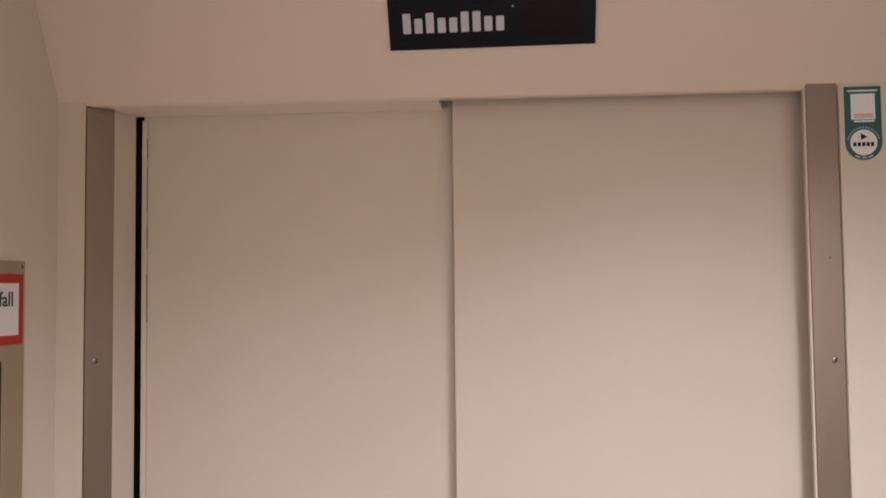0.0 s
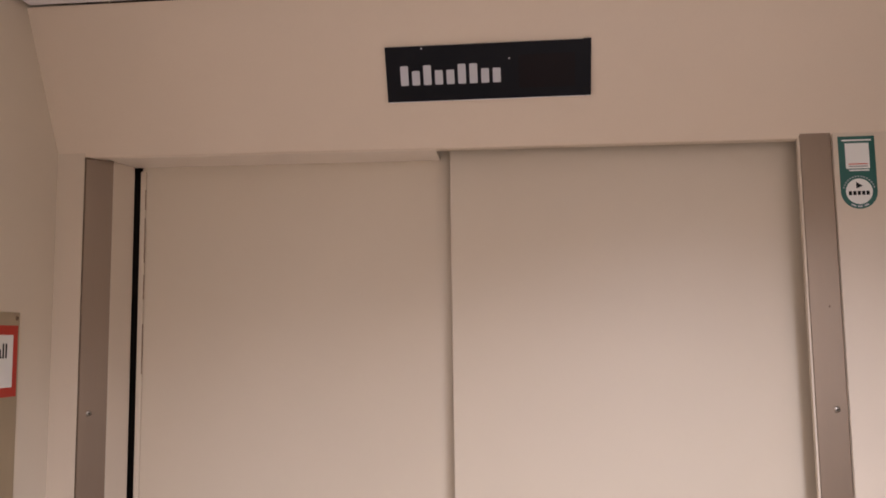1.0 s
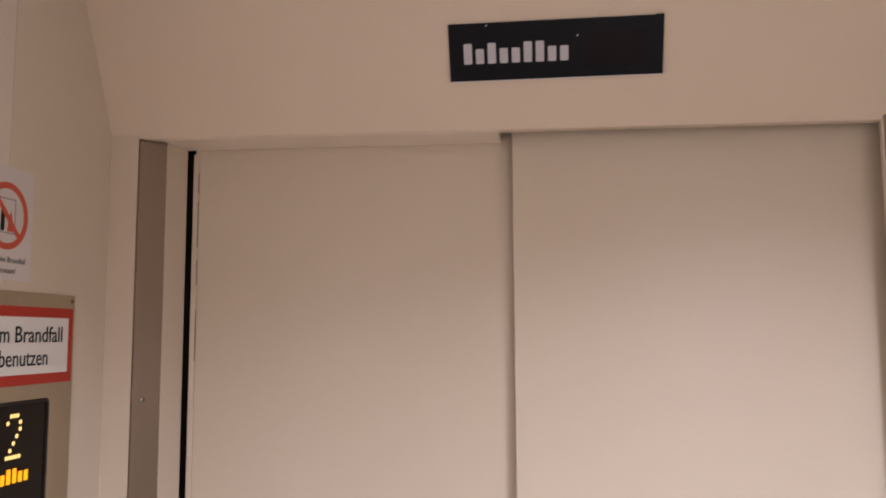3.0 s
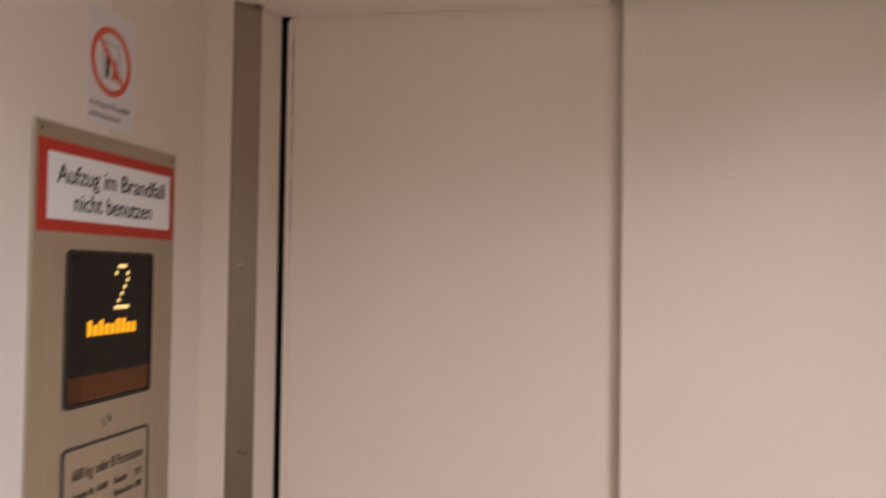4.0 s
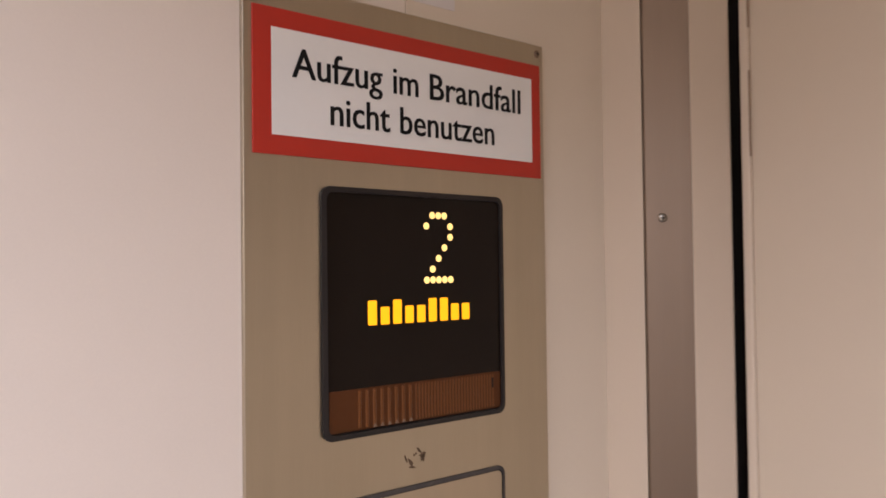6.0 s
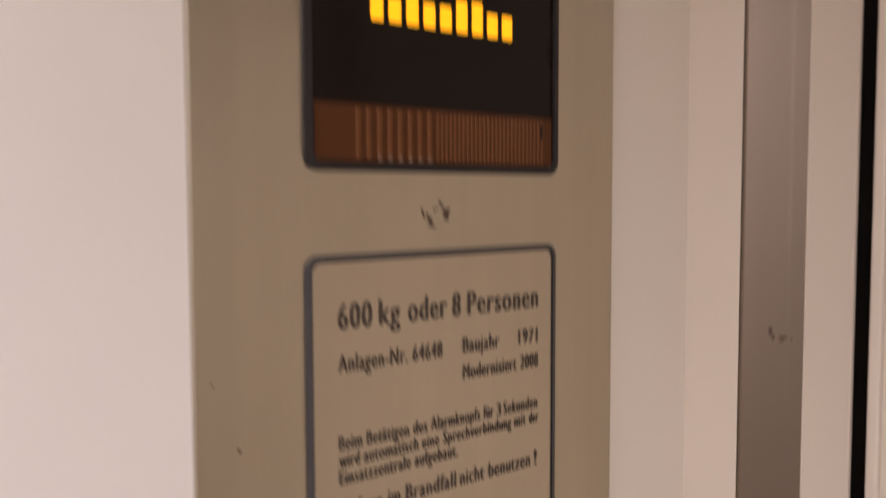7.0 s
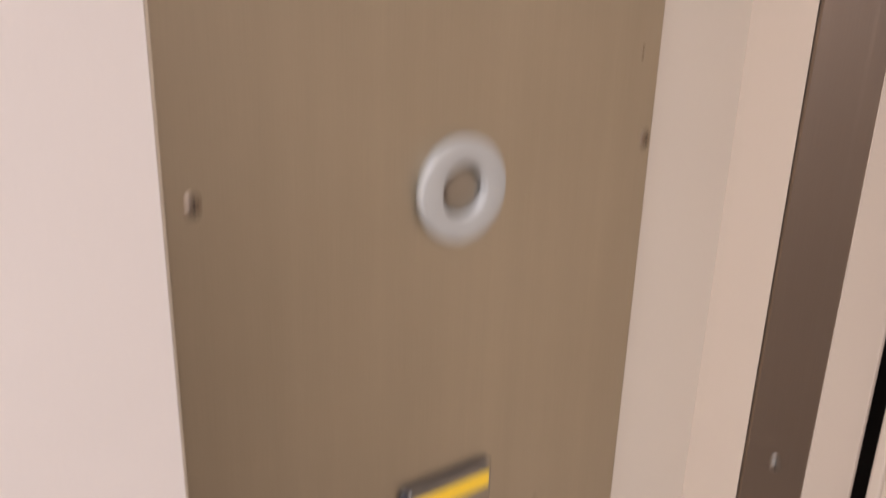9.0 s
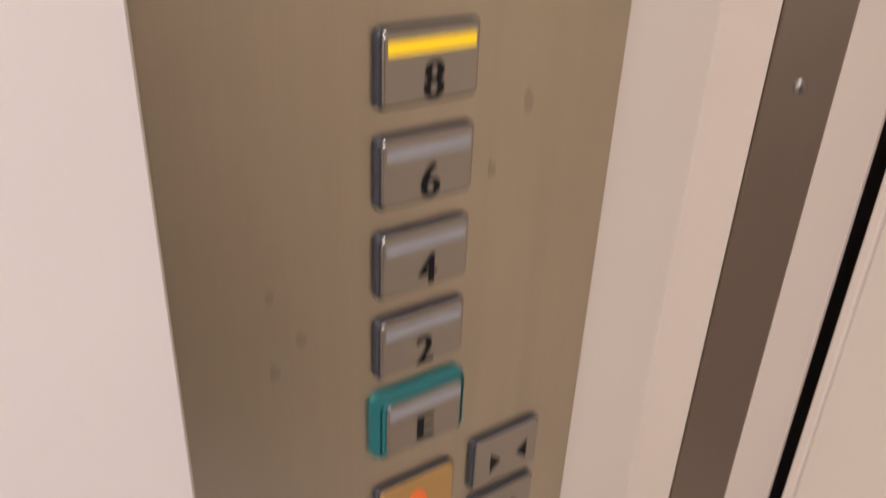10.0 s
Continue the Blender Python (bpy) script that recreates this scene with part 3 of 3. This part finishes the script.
for cu, cvv, a, b, tilt in ((0.7924, 1.5594, 0.0005, 0.0021, -0.4), (0.7960, 1.5566, 0.0009, 0.0028, -0.6), (0.7972, 1.5538, 0.0021, 0.0006, 0.1), (0.8019, 1.5630, 0.0006, 0.0022, -0.75),
                            (0.8046, 1.5598, 0.0020, 0.0011, -0.2), (0.8050, 1.5580, 0.0011, 0.0018, 0.2), (0.7985, 1.5605, 0.0005, 0.0006, 0.0), (0.8000, 1.5612, 0.0005, 0.0005, 0.0)):
    pts = []
    for i in range(11):
        t = 2 * math.pi * i / 11
        p, q = 1.3 * a * math.cos(t) * random.uniform(0.5, 1.3), 1.25 * b * math.sin(t) * random.uniform(0.5, 1.3)
        pts.append((cu - PU + p * math.cos(tilt) + q * math.sin(tilt), cvv - PV - p * math.sin(tilt) + q * math.cos(tilt)))
    prism(pts, -0.0003, 0.00025, bm)
part("residue", bm, M_SCUFF, panel, "grey adhesive residue")
for u, v, r in ((0.7092, 1.4750, 0.0009), (0.6995, 1.500, 0.0005), (0.9010, 1.3470, 0.0009), (0.8565, 1.136, 0.0040), (0.8390, 1.108, 0.0034), (0.7320, 1.0750, 0.0026), (0.7450, 1.051, 0.0034), (0.7320, 1.038, 0.0036)):
    bm = prism([(Y(u) + r * 0.8 * math.cos(t) * random.uniform(0.6, 1.2), Z(v) + r * 1.4 * math.sin(t) * random.uniform(0.6, 1.2)) for t in [i * math.pi / 4 for i in range(8)]], -0.0003, 0.0002)
    part("speck", bm, M_SPECK if v < 1.2 else M_SCUFF, panel, "brown speck of dirt")

# round sensor
key = part("round_sensor", lathe([(0.0200, -0.0004), (0.0203, 0.0026), (0.0201, 0.0036), (0.0196, 0.0042), (0.0192, 0.0043), (0.0112, 0.0043), (0.0108, 0.0042), (0.0103, 0.0036), (0.0100, 0.0026), (0.0097, 0.0010), (0.0001, 0.0008)]), M_RINGPL, panel,
           "glossy grey ring round a recessed steel disc", Matrix.Translation((Y(0.8045), Z(1.3005), 0)))
part("disc", lathe([(0.0098, 0.0006), (0.0096, 0.0012), (0.0060, 0.0016), (0.0001, 0.0018)], 28), M_CAP, key, "steel disc set into the ring")


def button(name, u, v, w, h, label, body_mat=None, cap_mat=None, rise=0.0030):
    """A push button: moulded body, steel cap."""
    b = part(name, slab(-w / 2, w / 2, -h / 2, h / 2 - 0.0007, -0.0004, rise, 0.0032, 0.0012), body_mat or M_BODYPL, panel, label, Matrix.Translation((u, v, 0)))
    part("cap", slab(-w / 2 + 0.0017, w / 2 - 0.0012, -h / 2 + 0.0012, h / 2 - 0.0016, rise - 0.001, rise + 0.0012, 0.0028, 0.0010), cap_mat or M_CAP, b, "brushed steel cap" if cap_mat is None else "")
    return b


BU, BW, BH = Y(0.8025), 0.0472, 0.0322
face = 0.0030 + 0.0013
for label_text, v, lit in (("8", 1.1605, True), ("6", 1.1180, False), ("4", 1.0755, False), ("2", 1.0330, False)):
    b = button("floor_button", BU, Z(v), BW, BH, "steel floor button with glowing yellow bar" if lit else "steel floor button with grey bar")
    part("light_bar", slab(-BW / 2 + 0.0040, BW / 2 - 0.0030, BH / 2 - 0.0110, BH / 2 - 0.0058, face - 0.0006, face + 0.0002, 0.0006), M_BARLIT if lit else M_BAR, b, "lit yellow bar" if lit else "unlit grey bar")
    writing("numeral", label_text, -0.0036, 0.0062, -0.0136, 0.0148, face + 0.0001, M_INK, b, 0.0012)
entry = button("floor_button", BU + 0.0018, Z(0.9870), BW - 0.0020, BH, "steel ground floor button in a teal surround", M_TEAL, rise=0.0044)
proud = 0.0044 + 0.0013
surround = frame_ring(rrect(-BW / 2 - 0.0042, BW / 2 + 0.0003, -BH / 2 - 0.0002, BH / 2 + 0.0050, 0.005), rrect(-BW / 2 - 0.0002, BW / 2 + 0.0002, -BH / 2 - 0.0001, BH / 2 + 0.0001, 0.0032), -0.0004, 0.0040, 0.0014)
part("surround", surround, M_TEAL, entry, "raised teal plastic surround")
part("light_bar", slab(-BW / 2 + 0.0040, BW / 2 - 0.0030, BH / 2 - 0.0100, BH / 2 - 0.0045, proud - 0.0006, proud + 0.0002, 0.0006), M_BAR, entry)
writing("numeral", "E", -0.0042, 0.0056, -0.0122, 0.0142, proud + 0.0001, M_INK, entry, 0.0018)
alarm = button("alarm_button", BU, Z(0.9330), BW, BH, "amber alarm button with orange bell", cap_mat=M_YELLOWCAP)
bell = [(0.0055 * math.cos(a), -0.001 + 0.0075 * math.sin(a)) for a in [math.pi * k / 10 for k in range(11)]] + [(-0.0070, -0.0075), (0.0070, -0.0075)]
part("bell", prism(bell, face - 0.0004, face + 0.0002), M_ORANGE, alarm, "orange bell shape")
for v, inward, lab in ((0.9360, True, "steel door closing button with arrows"), (0.8945, False, "steel door opening button with arrows")):
    d = button("door_button", Y(0.8605), Z(v), 0.0460, 0.0345, lab)
    for s in (-1, 1):
        tip, base = (0.0052, 0.0125) if inward else (0.0125, 0.0052)
        part("arrow", prism([(0.0015 + s * tip, -0.002), (0.0015 + s * base, 0.0045), (0.0015 + s * base, -0.0085)], face - 0.0004, face + 0.0001), M_INK, d)

# ---- fire sign stuck on the panel ----
FM = plane(X0, 0.8030, 1.7615, "side")
sign = thing("fire_sign", FM, "red bordered white fire sign on the control panel", "sign")
part("board", slab(-0.1050, 0.1050, -0.0372, 0.0372, 0.0001, 0.0010, 0.0004, 0.0003), M_RED, sign)
part("white_field", slab(-0.0945, 0.0965, -0.0272, 0.0272, 0.0008, 0.0013), M_WHITE, sign, "white printed field")
for body, a, b, base in (("Aufzug", -0.0830, -0.0250, 0.0032), ("im", -0.0177, 0.0008, 0.0032), ("Brandfall", 0.0093, 0.0858, 0.0032),
                         ("nicht", -0.0598, -0.0200, -0.0190), ("benutzen", -0.0130, 0.0618, -0.0190)):
    writing("lettering", body, a, b, base, 0.0150, 0.0015, M_INK, sign, 0.0005, 0.004)

# ---- prohibition sticker above the panel ----
QM = plane(LEFT, 0.7975, 1.8720, "side")
pict = thing("prohibition_sticker", QM, "pale sticker with red ring and small print on the wall", "sticker")
part("film", slab(-0.0370, 0.0390, -0.0500, 0.0560, 0.0, 0.0004, 0.001), M_PAPER, pict)
part("ring", frame_ring(disc(0.0, 0.0095, 0.0315), disc(0.0, 0.0095, 0.0255), 0.0003, 0.0007), M_RINGRED, pict, "red ring")
q = 0.7071
part("bar", prism([(s * 0.0265 * q + t * 0.0026 * q, 0.0095 - s * 0.0265 * q + t * 0.0026 * q) for s, t in ((-1, -1), (-1, 1), (1, 1), (1, -1))], 0.0007, 0.0009), M_RINGRED, pict, "red slanting bar")
bm = frame_ring(rrect(-0.0130, 0.0125, -0.0070, 0.0260, 0.0), rrect(-0.0118, 0.0113, -0.0058, 0.0248, 0.0), 0.0003, 0.0006)
part("symbol", bm, M_GREYINK, pict, "grey outline of a cabin")
part("symbol", slab(-0.0085, -0.0030, -0.0050, 0.0150, 0.0003, 0.0006, 0.002), M_INK, pict, "dark upright block")
part("symbol", prism([(0.0010, -0.0050), (0.0100, -0.0050), (0.0085, 0.0060), (0.0060, 0.0150), (0.0030, 0.0070)], 0.0003, 0.0006), M_RINGRED, pict, "red flame shape")
writing("lettering", "Aufzug im Brandfall", -0.0310, 0.0300, -0.0335, 0.0050, 0.0006, M_PRINT, pict, 0.0002)
writing("lettering", "nicht benutzen!", -0.0310, 0.0160, -0.0435, 0.0050, 0.0006, M_PRINT, pict, 0.0002)

# ---- ceiling light ----
# Both fittings are assumed, out of view; the left one only fills shadows.
for lamp_x, lamp_y, power in LAMPS:
    light = thing("ceiling_light", pose(lamp_x, lamp_y, TOP), "narrow white ceiling light assumed out of view, with a glowing opal diffuser", "ceiling light", "ceiling lights")
    w, d = LAMP_W / 2, LAMP_D / 2
    part("diffuser", slab(-w * 0.92, w * 0.92, -d * 0.94, d * 0.94, -0.006, -0.0002), M_DIFF, light, "glowing opal diffuser")
    part("frame", frame_ring(rrect(-w, w, -d, d, 0.01), rrect(-w * 0.92, w * 0.92, -d * 0.94, d * 0.94, 0.008), -0.009, -0.0001), M_CEIL, light)
